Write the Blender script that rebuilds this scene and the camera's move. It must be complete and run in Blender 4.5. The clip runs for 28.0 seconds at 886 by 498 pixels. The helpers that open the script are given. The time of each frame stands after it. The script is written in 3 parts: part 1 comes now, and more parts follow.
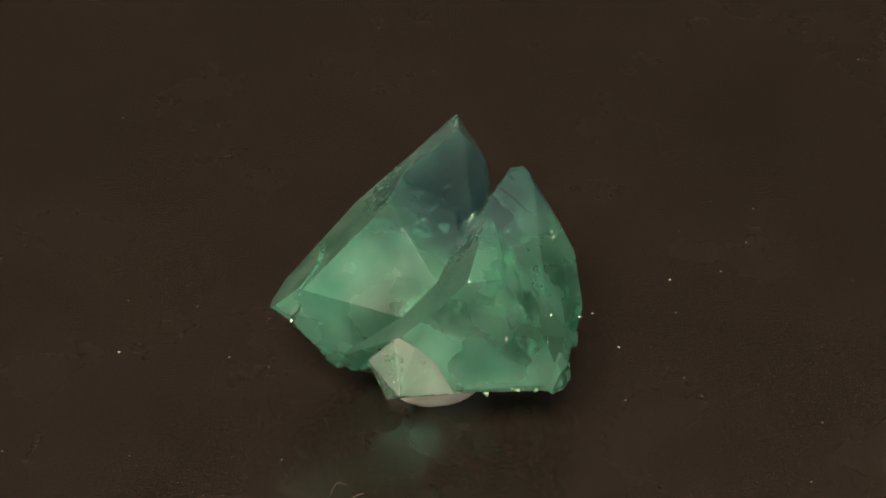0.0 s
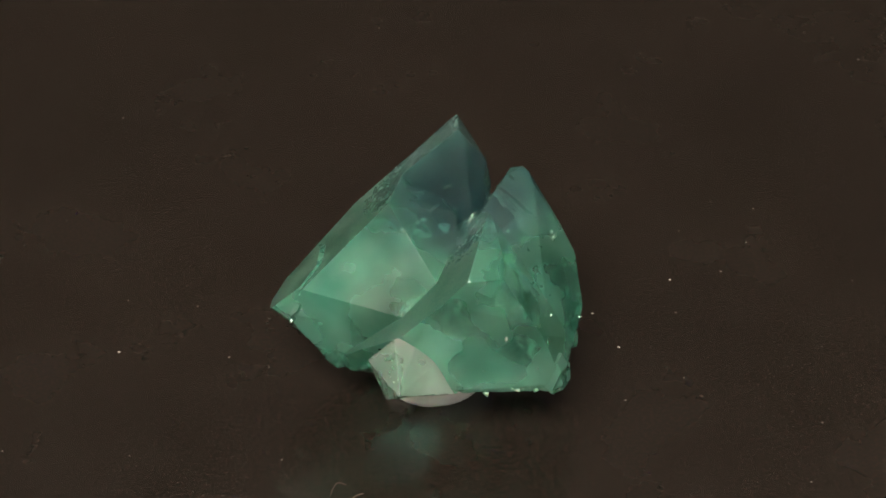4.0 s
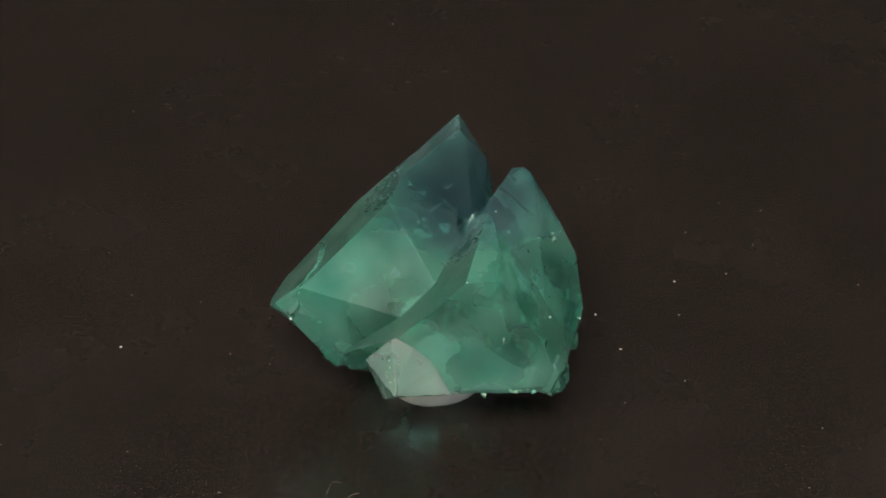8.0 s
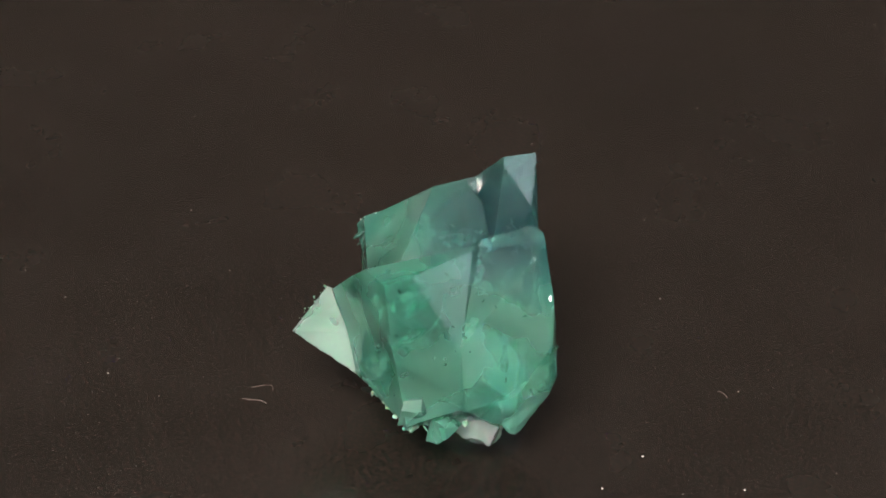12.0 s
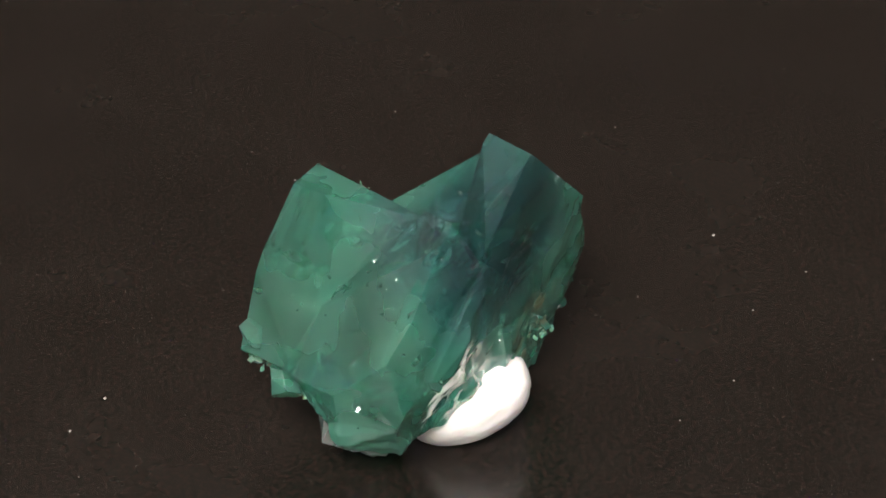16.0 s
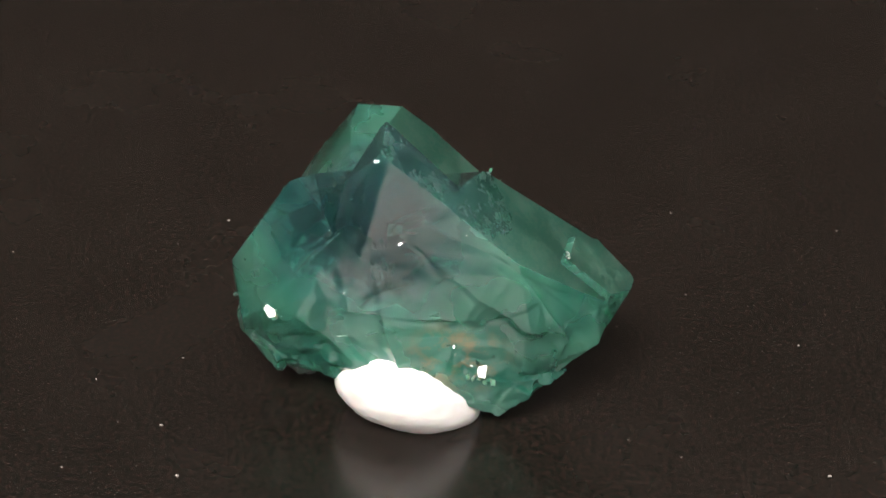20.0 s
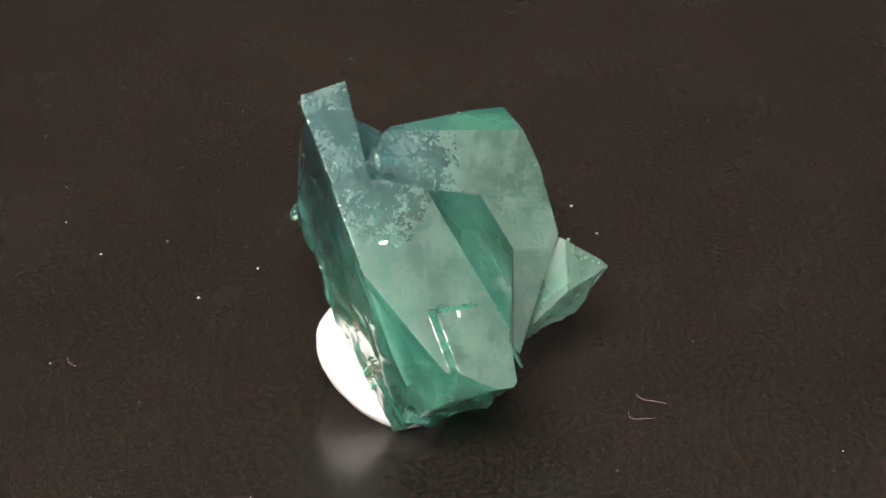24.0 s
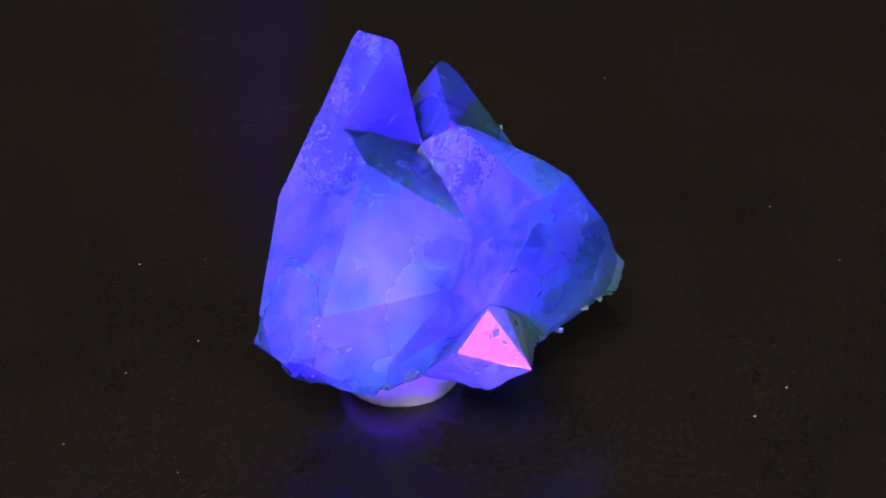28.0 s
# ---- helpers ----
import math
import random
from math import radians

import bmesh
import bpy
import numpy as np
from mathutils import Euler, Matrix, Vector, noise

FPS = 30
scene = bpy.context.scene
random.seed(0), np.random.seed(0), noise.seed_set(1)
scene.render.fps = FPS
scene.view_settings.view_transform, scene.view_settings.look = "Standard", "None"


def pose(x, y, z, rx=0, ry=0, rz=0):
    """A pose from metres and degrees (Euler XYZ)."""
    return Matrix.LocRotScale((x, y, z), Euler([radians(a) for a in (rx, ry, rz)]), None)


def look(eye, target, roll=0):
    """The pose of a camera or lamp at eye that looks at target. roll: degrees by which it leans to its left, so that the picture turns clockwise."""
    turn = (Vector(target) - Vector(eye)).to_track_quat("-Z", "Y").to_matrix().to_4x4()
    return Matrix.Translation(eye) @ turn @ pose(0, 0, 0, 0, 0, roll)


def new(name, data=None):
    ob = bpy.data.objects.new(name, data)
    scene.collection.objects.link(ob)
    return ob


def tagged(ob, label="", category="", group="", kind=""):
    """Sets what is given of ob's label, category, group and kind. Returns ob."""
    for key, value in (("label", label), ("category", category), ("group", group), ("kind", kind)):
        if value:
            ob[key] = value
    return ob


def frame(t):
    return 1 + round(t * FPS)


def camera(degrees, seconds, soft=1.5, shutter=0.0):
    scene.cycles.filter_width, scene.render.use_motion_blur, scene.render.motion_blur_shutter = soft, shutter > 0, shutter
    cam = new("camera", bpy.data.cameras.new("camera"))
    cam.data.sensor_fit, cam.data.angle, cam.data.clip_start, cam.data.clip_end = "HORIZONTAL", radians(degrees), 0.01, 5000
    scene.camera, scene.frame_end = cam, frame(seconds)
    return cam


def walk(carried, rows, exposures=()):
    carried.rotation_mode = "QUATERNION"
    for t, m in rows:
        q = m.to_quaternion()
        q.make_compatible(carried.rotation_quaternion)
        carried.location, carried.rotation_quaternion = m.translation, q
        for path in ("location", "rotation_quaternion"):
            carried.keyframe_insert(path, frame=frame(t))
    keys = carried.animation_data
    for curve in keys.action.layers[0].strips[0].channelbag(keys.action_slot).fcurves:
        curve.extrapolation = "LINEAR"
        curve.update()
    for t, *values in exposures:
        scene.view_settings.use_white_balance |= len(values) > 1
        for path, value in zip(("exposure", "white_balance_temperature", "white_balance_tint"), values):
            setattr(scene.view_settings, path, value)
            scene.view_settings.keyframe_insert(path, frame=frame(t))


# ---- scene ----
cam = camera(19.25, 28.0, soft=1.7)
walk(cam, [
    (0.00, pose(-0.00090, -0.21540, 0.17106, 54.746, -0.772, -0.332)),
    (7.50, pose(-0.00090, -0.21540, 0.17106, 54.746, -0.772, -0.332)),
    (8.00, pose(-0.00119, -0.21424, 0.17222, 54.393, -0.774, -0.412)),
    (8.50, pose(-0.00063, -0.21435, 0.17191, 54.449, -0.545, -0.417)),
    (9.00, pose(-0.00067, -0.21491, 0.17117, 54.632, -0.411, -0.507)),
    (9.50, pose(0.00028, -0.21506, 0.16995, 54.843, -0.130, -0.443)),
    (10.00, pose(-0.00003, -0.21583, 0.16937, 55.006, -0.019, -0.569)),
    (10.50, pose(0.00054, -0.21572, 0.16864, 55.100, -0.030, -0.361)),
    (11.00, pose(0.00061, -0.21542, 0.16804, 55.155, 0.064, -0.372)),
    (11.50, pose(0.00097, -0.21517, 0.16691, 55.297, 0.025, -0.185)),
    (13.50, pose(-0.00314, -0.18786, 0.14602, 55.468, -0.918, -0.577)),
    (14.00, pose(-0.00400, -0.16414, 0.13136, 55.120, -1.022, -0.969)),
    (14.50, pose(-0.00447, -0.16443, 0.13189, 55.184, -0.805, -1.189)),
    (15.00, pose(-0.00401, -0.16350, 0.13163, 55.179, -0.735, -1.006)),
    (15.50, pose(-0.00325, -0.16650, 0.13257, 55.013, -0.527, -0.748)),
    (16.00, pose(-0.00273, -0.16894, 0.13281, 54.908, -0.524, -0.435)),
    (16.50, pose(-0.00316, -0.17097, 0.13201, 55.144, -0.556, -0.637)),
    (17.00, pose(-0.00262, -0.17158, 0.13137, 55.464, -0.593, -0.497)),
    (17.50, pose(-0.00335, -0.17167, 0.13119, 55.467, -0.779, -0.535)),
    (18.00, pose(-0.00373, -0.17116, 0.13159, 55.338, -0.971, -0.520)),
    (18.50, pose(-0.00390, -0.17126, 0.13142, 55.403, -1.013, -0.528)),
    (19.00, pose(-0.00339, -0.17107, 0.13173, 55.355, -1.090, -0.298)),
    (19.50, pose(-0.00363, -0.17113, 0.13214, 55.311, -1.184, -0.330)),
    (20.00, pose(-0.00348, -0.17131, 0.13194, 55.428, -1.159, -0.336)),
    (20.50, pose(-0.00457, -0.17248, 0.13107, 55.828, -1.247, -0.652)),
    (21.00, pose(-0.00371, -0.17355, 0.13013, 56.233, -1.018, -0.576)),
    (21.50, pose(-0.00315, -0.17354, 0.12905, 56.511, -0.881, -0.523)),
    (23.50, pose(-0.00345, -0.16861, 0.13418, 54.679, -1.209, -0.466)),
    (24.00, pose(-0.00376, -0.16910, 0.13380, 54.856, -1.103, -0.715)),
    (24.50, pose(-0.00257, -0.16924, 0.13392, 54.854, -0.890, -0.546)),
    (25.00, pose(-0.00279, -0.16935, 0.13348, 54.962, -0.812, -0.749)),
    (25.50, pose(-0.00172, -0.16955, 0.13322, 55.046, -0.640, -0.587)),
    (26.00, pose(-0.00176, -0.16946, 0.13305, 55.065, -0.687, -0.644)),
    (26.50, pose(-0.00079, -0.16963, 0.13292, 55.102, -0.520, -0.506)),
    (27.00, pose(-0.00093, -0.16935, 0.13270, 55.097, -0.440, -0.675)),
    (27.50, pose(-0.00059, -0.16906, 0.13282, 55.025, -0.390, -0.660)),
    (28.00, pose(-0.00140, -0.16829, 0.13257, 54.933, -0.586, -0.844)),
], exposures=[(0.0, 0.12, 8500, 10), (3.0, 0.15, 7500, 10), (5.4, 0.0, 7400, 10), (5.9, -0.1, 6600, 10), (8.2, -0.1, 6600, 10), (9.0, 0.1, 6600, 10), (9.5, 0.15, 6600, 10), (10.5, 0.45, 6600, 10), (11.5, 0.5, 6600, 10), (14.5, 0.45, 6600, 10), (16.5, 0.15, 6600, 10), (21.5, 0.15, 6600, 10), (22.8, 0.45, 6600, 10), (24.0, 0.62, 6600, 10), (24.6, 0.6, 6600, 10), (24.95, 0.2, 6600, 10), (25.4, 0.25, 6600, 10), (26.0, 0.4, 6600, 10), (26.6, 0.2, 6600, 10), (27.1, 0.15, 6600, 10), (27.25, -0.1, 6600, 10), (27.5, -0.6, 6600, 10), (28.0, -0.95, 6600, 10)])

# the dark board turns about the origin: seconds and degrees
TURN = [(0.0, 0.0), (7.9, 0.0), (8.0, -1.4), (8.5, -9.3), (9.0, -17.3), (9.5, -25.2), (10.0, -33.0), (10.5, -40.9), (11.0, -48.6), (11.5, -56.3), (13.5, -86.7), (14.0, -94.3), (14.5, -101.9), (15.0, -109.6), (15.5, -117.3), (16.0, -125.1), (16.5, -132.9), (17.0, -140.7), (17.5, -148.5), (18.0, -156.3), (18.5, -164.1), (19.0, -171.9), (19.5, -179.7), (20.0, -187.5), (20.5, -195.2), (21.0, -203.1), (21.5, -211.0), (23.5, -242.6), (24.0, -250.6), (24.5, -258.6), (25.0, -266.7), (25.5, -274.8), (26.0, -282.9), (26.5, -290.9), (27.0, -298.9), (27.5, -306.7), (28.0, -314.4)]

# ---- light ----
world = bpy.data.worlds.new("room_light")
scene.world = world
world.use_nodes = True
world.node_tree.nodes["Background"].inputs[0].default_value = (0.9, 0.87, 0.85, 1)
world.node_tree.nodes["Background"].inputs[1].default_value = 0.05


def area(name, eye, target, size, watts, colour):
    data = bpy.data.lights.new(name, "AREA")
    data.shape, data.size, data.size_y, data.energy, data.color = "RECTANGLE", size[0], size[1], watts, colour
    ob = new(name, data)
    ob.matrix_world = look(eye, target)
    return ob


# the ceiling lamp over the camera's shoulder
area("ceiling_lamp", (-0.17, -0.82, 1.04), (0, 0, 0.01), (0.60, 0.38), 36, (1.0, 0.94, 0.88))


# unseen bluish fill added before the closed east wall, for the blue facet reflections
area("east_fill_light", (1.93, -0.70, 0.72), (0, 0, 0.0), (0.8, 0.8), 5, (0.78, 0.88, 1.0))


# ---- materials ----
def material(name):
    m = bpy.data.materials.new(name)
    m.use_nodes = True
    return m, m.node_tree.nodes, m.node_tree.links, m.node_tree.nodes["Principled BSDF"]


def grain(N, L, scale, detail=4.0, rough=0.55, distortion=0.0):
    """Noise on the thing's own coordinates."""
    where = N.new("ShaderNodeTexCoord")
    tex = N.new("ShaderNodeTexNoise")
    tex.inputs["Scale"].default_value = scale
    tex.inputs["Detail"].default_value = detail
    tex.inputs["Roughness"].default_value = rough
    tex.inputs["Distortion"].default_value = distortion
    L.new(where.outputs["Object"], tex.inputs["Vector"])
    return tex.outputs["Fac"]


def ramp(N, L, fac, stops):
    r = N.new("ShaderNodeValToRGB")
    while len(r.color_ramp.elements) < len(stops):
        r.color_ramp.elements.new(0.5)
    for e, (p, c) in zip(r.color_ramp.elements, stops):
        e.position, e.color = p, (c, c, c, 1) if isinstance(c, float) else (*c, 1)
    L.new(fac, r.inputs["Fac"])
    return r.outputs["Color"]


def bump(N, L, P, heights, depth):
    b = N.new("ShaderNodeBump")
    b.inputs["Strength"].default_value = 1.0
    b.inputs["Distance"].default_value = depth
    L.new(heights, b.inputs["Height"])
    L.new(b.outputs["Normal"], P.inputs["Normal"])
    return b


def mixed(N, L, a, b, how="ADD", fac=1.0):
    m = N.new("ShaderNodeMix")
    m.data_type, m.blend_type = "RGBA", how
    m.inputs[0].default_value = fac
    L.new(a, m.inputs[6])
    L.new(b, m.inputs[7])
    return m.outputs[2]


board_mat, N, L, P = material("dark_board")
speckle = ramp(N, L, grain(N, L, 2400, 2, 0.5), [(0.34, (0.0036, 0.0055, 0.0043)), (0.5, (0.0098, 0.0079, 0.0065)), (0.66, (0.0210, 0.0122, 0.0099))])
smear = ramp(N, L, grain(N, L, 28, 4), [(0.3, (0.85, 0.85, 0.85)), (0.7, (1.1, 1.07, 1.05))])
L.new(mixed(N, L, speckle, smear, "MULTIPLY"), P.inputs["Base Color"])
L.new(ramp(N, L, grain(N, L, 60, 5), [(0.3, 0.20), (0.7, 0.30)]), P.inputs["Roughness"])
P.inputs["Specular IOR Level"].default_value = 0.6


def fluorite(name, deep, pale, clear, rough, relief, zoned=False, worn=0.545, fade=0.08, shine=(0.6, 0.3, 0.03), etched=False, gloss=0.5):
    """Glassy, partly cloudy crystal: deep and pale colours, how clear it is (low, high), roughness of the cloudy inside (low, high), relief in metres, and the outer skin's weight (glassy, worn) and roughness."""
    m, N, L, P = material(name)
    cloud = grain(N, L, 130, 3, 0.5, 0.2)
    tint = ramp(N, L, cloud, [(0.3, deep), (0.72, pale)])
    if zoned:
        # the growth zone near the top is bluish
        where = N.new("ShaderNodeTexCoord")
        far = N.new("ShaderNodeVectorMath")
        far.operation = "DISTANCE"
        far.inputs[1].default_value = (0.0045, 0.0065, 0.0215)
        L.new(where.outputs["Object"], far.inputs[0])
        zone = N.new("ShaderNodeMix")
        zone.data_type = "RGBA"
        reach = N.new("ShaderNodeMath")
        reach.operation = "MULTIPLY_ADD"
        L.new(grain(N, L, 200, 3), reach.inputs[0])
        reach.inputs[1].default_value = 0.006
        L.new(far.outputs["Value"], reach.inputs[2])
        span = N.new("ShaderNodeMapRange")
        span.interpolation_type = "SMOOTHSTEP"
        for k, v in ((1, 0.006), (2, 0.015), (3, 1.0), (4, 0.0)):
            span.inputs[k].default_value = v
        L.new(reach.outputs[0], span.inputs[0])
        L.new(span.outputs[0], zone.inputs[0])
        L.new(tint, zone.inputs[6])
        L.new(ramp(N, L, cloud, [(0.3, (0.05, 0.19, 0.225)), (0.72, (0.16, 0.34, 0.385))]), zone.inputs[7])
        # rusty stains on the broken back, just above the putty
        stain = N.new("ShaderNodeVectorMath")
        stain.operation = "DISTANCE"
        stain.inputs[1].default_value = (-0.0020, 0.0068, 0.0085)
        L.new(where.outputs["Object"], stain.inputs[0])
        reached = N.new("ShaderNodeMapRange")
        for k, v in ((1, 0.0015), (2, 0.0050), (3, 1.0), (4, 0.0)):
            reached.inputs[k].default_value = v
        L.new(stain.outputs["Value"], reached.inputs[0])
        rusty = N.new("ShaderNodeMix")
        rusty.data_type = "RGBA"
        L.new(mixed(N, L, reached.outputs[0], ramp(N, L, grain(N, L, 480, 4, 0.6), [(0.48, 0.0), (0.62, 0.75)]), "MULTIPLY"), rusty.inputs[0])
        L.new(zone.outputs[2], rusty.inputs[6])
        rusty.inputs[7].default_value = (0.46, 0.31, 0.16, 1)
        tint = rusty.outputs[2]
    L.new(tint, P.inputs["Base Color"])
    glass = ramp(N, L, grain(N, L, 95, 2, 0.5, 0.2), [(0.30, clear[1]), (0.68, clear[0])])
    if zoned:
        # the broken back is cloudier, the bluish zone clearer
        split = N.new("ShaderNodeSeparateXYZ")
        L.new(where.outputs["Object"], split.inputs[0])
        cloudy = N.new("ShaderNodeMapRange")
        cloudy.interpolation_type = "SMOOTHSTEP"
        for k, v in ((1, 0.003), (2, 0.008), (3, 1.0), (4, 0.82)):
            cloudy.inputs[k].default_value = v
        L.new(split.outputs[1], cloudy.inputs[0])
        purer = N.new("ShaderNodeMix")
        purer.data_type = "RGBA"
        L.new(span.outputs[0], purer.inputs[0])
        L.new(mixed(N, L, glass, cloudy.outputs[0], "MULTIPLY"), purer.inputs[6])
        purer.inputs[7].default_value = (0.91, 0.91, 0.91, 1)
        glass = purer.outputs[2]
    L.new(glass, P.inputs["Transmission Weight"])
    # cloudy inside and finely etched, with a glassy outer skin
    if etched:
        etch = mixed(N, L, grain(N, L, 420, 6, 0.75), grain(N, L, 3200, 3, 0.6), "OVERLAY", 0.7)
    else:
        etch = grain(N, L, 140, 3, 0.5)
    if etched:
        frost = N.new("ShaderNodeMix")
        frost.data_type = "RGBA"
        L.new(ramp(N, L, etch, [(worn - 0.03, 0.0), (worn + 0.14, 0.20)]), frost.inputs[0])
        L.new(tint, frost.inputs[6])
        frost.inputs[7].default_value = (0.34, 0.40, 0.33, 1)
        L.new(frost.outputs[2], P.inputs["Base Color"])
        veiled = ramp(N, L, etch, [(worn - 0.03, 1.0), (worn + 0.14, 0.84)])
        L.new(mixed(N, L, glass, veiled, "MULTIPLY"), P.inputs["Transmission Weight"])
    dull = ramp(N, L, etch, [(worn, rough[0]), (worn + fade, rough[1])])
    if zoned:
        keen = N.new("ShaderNodeMix")
        keen.data_type = "RGBA"
        L.new(span.outputs[0], keen.inputs[0])
        L.new(dull, keen.inputs[6])
        keen.inputs[7].default_value = (0.10, 0.10, 0.10, 1)
        dull = keen.outputs[2]
    L.new(dull, P.inputs["Roughness"])
    P.inputs["Coat Weight"].default_value = shine[0]
    if etched:
        L.new(ramp(N, L, etch, [(worn, shine[0]), (worn + fade * 0.4, shine[1])]), P.inputs["Coat Weight"])
    P.inputs["Coat Roughness"].default_value = shine[2]
    P.inputs["Coat IOR"].default_value = 1.434
    P.inputs["Specular IOR Level"].default_value = gloss
    P.inputs["IOR"].default_value = 1.434
    P.inputs["Subsurface Weight"].default_value = 0.6
    P.inputs["Subsurface Radius"].default_value = (0.5, 1.0, 0.75)
    P.inputs["Subsurface Scale"].default_value = 0.004
    if etched:
        pits = ramp(N, L, etch, [(worn + 0.02, 0.0), (worn + 0.18, 1.0)])
        # fine growth lines across the faces
        lines = N.new("ShaderNodeTexWave")
        lines.bands_direction = "Z"
        for key, v in (("Scale", 190.0), ("Distortion", 1.6), ("Detail", 3.0), ("Detail Scale", 1.2)):
            lines.inputs[key].default_value = v
        spot = N.new("ShaderNodeTexCoord")
        L.new(spot.outputs["Object"], lines.inputs["Vector"])
        b = bump(N, L, P, mixed(N, L, mixed(N, L, pits, grain(N, L, 2600, 4, 0.7), "MULTIPLY", 0.9), lines.outputs["Color"], "ADD", 0.5), relief)
        L.new(b.outputs["Normal"], P.inputs["Coat Normal"])
    else:
        bump(N, L, P, grain(N, L, 420, 3, 0.5), relief)
    return m


green_mat = fluorite("green_fluorite", (0.026, 0.236, 0.170), (0.160, 0.415, 0.315), (0.53, 0.90), (0.18, 0.38), 0.00002, True, 0.40, 0.25, (0.6, 0.3, 0.03), False, 0.35)
etched_mat = fluorite("etched_green_fluorite", (0.027, 0.168, 0.122), (0.115, 0.275, 0.212), (0.74, 0.90), (0.30, 0.52), 0.00001, True, 0.475, 0.12, (0.9, 0.08, 0.05), True, 0.12)
pale_mat = fluorite("pale_fluorite", (0.22, 0.46, 0.38), (0.46, 0.66, 0.56), (0.50, 0.86), (0.12, 0.4), 0.00002, False, 0.45, 0.2, (0.25, 0.2, 0.05), False, 0.3)
clear_mat = fluorite("clear_fluorite", (0.45, 0.74, 0.66), (0.75, 0.88, 0.84), (0.72, 0.98), (0.05, 0.3), 0.00002, False, 0.45, 0.2)

# lighter, glossier crystal for the added glint steps
glint_mat = fluorite("bright_cleavage", (0.07, 0.32, 0.24), (0.24, 0.48, 0.39), (0.70, 0.92), (0.10, 0.25), 0.000001, False, 0.45, 0.2, (1.0, 1.0, 0.04))

veil_mat, N, L, P = material("inner_veil")
P.inputs["Base Color"].default_value = (0.48, 0.78, 0.64, 1)
L.new(ramp(N, L, grain(N, L, 900, 5), [(0.4, 0.05), (0.6, 0.5)]), P.inputs["Roughness"])
L.new(ramp(N, L, grain(N, L, 700, 4, 0.6, 0.8), [(0.45, 0.0), (0.64, 0.65)]), P.inputs["Alpha"])

crust_mat, N, L, P = material("pale_crust")
L.new(ramp(N, L, grain(N, L, 900, 5), [(0.35, (0.10, 0.38, 0.26)), (0.54, (0.26, 0.50, 0.37)), (0.70, (0.60, 0.63, 0.50))]), P.inputs["Base Color"])
P.inputs["Roughness"].default_value = 0.45
P.inputs["Subsurface Weight"].default_value = 0.4
P.inputs["Subsurface Scale"].default_value = 0.001
P.inputs["Transmission Weight"].default_value = 0.5
bump(N, L, P, grain(N, L, 2500, 4), 0.00005)

putty_mat, N, L, P = material("white_putty")
L.new(ramp(N, L, grain(N, L, 500, 4), [(0.3, (0.90, 0.85, 0.84)), (0.65, (0.95, 0.92, 0.91))]), P.inputs["Base Color"])
P.inputs["Roughness"].default_value = 0.65
P.inputs["Subsurface Weight"].default_value = 0.15
P.inputs["Subsurface Scale"].default_value = 0.001
bump(N, L, P, grain(N, L, 900, 5), 0.00012)

dust_mat, N, L, P = material("pale_dust")
P.inputs["Base Color"].default_value = (0.27, 0.245, 0.225, 1)
P.inputs["Roughness"].default_value = 0.9

lint_mat, N, L, P = material("pale_lint")
P.inputs["Base Color"].default_value = (0.11, 0.08, 0.07, 1)
P.inputs["Roughness"].default_value = 0.9

faint_mat, N, L, P = material("faint_dust")
P.inputs["Base Color"].default_value = (0.10, 0.085, 0.075, 1)
P.inputs["Roughness"].default_value = 0.9

torch_mat, N, L, P = material("black_metal")
P.inputs["Base Color"].default_value = (0.01, 0.01, 0.01, 1)
P.inputs["Roughness"].default_value = 0.5

# visible violet emission in place of the crystal's own fluorescent glow
uv_mat, N, L, P = material("violet_glow")
P.inputs["Base Color"].default_value = (0, 0, 0, 1)
P.inputs["Emission Color"].default_value = (0.080, 0.006, 1.0, 1)
P.inputs["Emission Strength"].default_value = 62000

# pale surface of the unseen room, bounces lamp light as fill
wall_mat, N, L, P = material("bounce_wall")
L.new(ramp(N, L, grain(N, L, 3, 4), [(0.3, (0.80, 0.78, 0.76)), (0.7, (0.85, 0.83, 0.81))]), P.inputs["Base Color"])
P.inputs["Roughness"].default_value = 0.9

# dark brown for the unseen walls that the board reflects, keeps its sheen low
brown_mat, N, L, P = material("low_sheen_wall")
L.new(ramp(N, L, grain(N, L, 3, 4), [(0.3, (0.09, 0.08, 0.07)), (0.7, (0.12, 0.10, 0.09))]), P.inputs["Base Color"])
P.inputs["Roughness"].default_value = 0.9

# crystal facets in millimetres on the board: outward direction and distance from the axis foot
FACETS = {}
FACETS["upper_prism"] = (
    (-0.061, 0.988, -0.140, 5.64), (-0.145, -0.975, 0.166, -1.72), (-0.464, -0.772, 0.433, 6.50), (-0.651, -0.645, 0.400, 6.80),
    (0.786, -0.583, 0.207, 5.82), (0.000, 0.000, -1.000, -12.80), (0.993, 0.000, -0.120, 4.81), (0.238, 0.969, -0.069, 8.39),
    (-0.868, 0.000, -0.497, -3.58), (0.910, -0.393, 0.130, 6.22), (0.826, 0.110, 0.553, 20.05), (0.757, 0.605, 0.248, 15.95),
    (-0.697, 0.087, 0.712, 18.70),
)
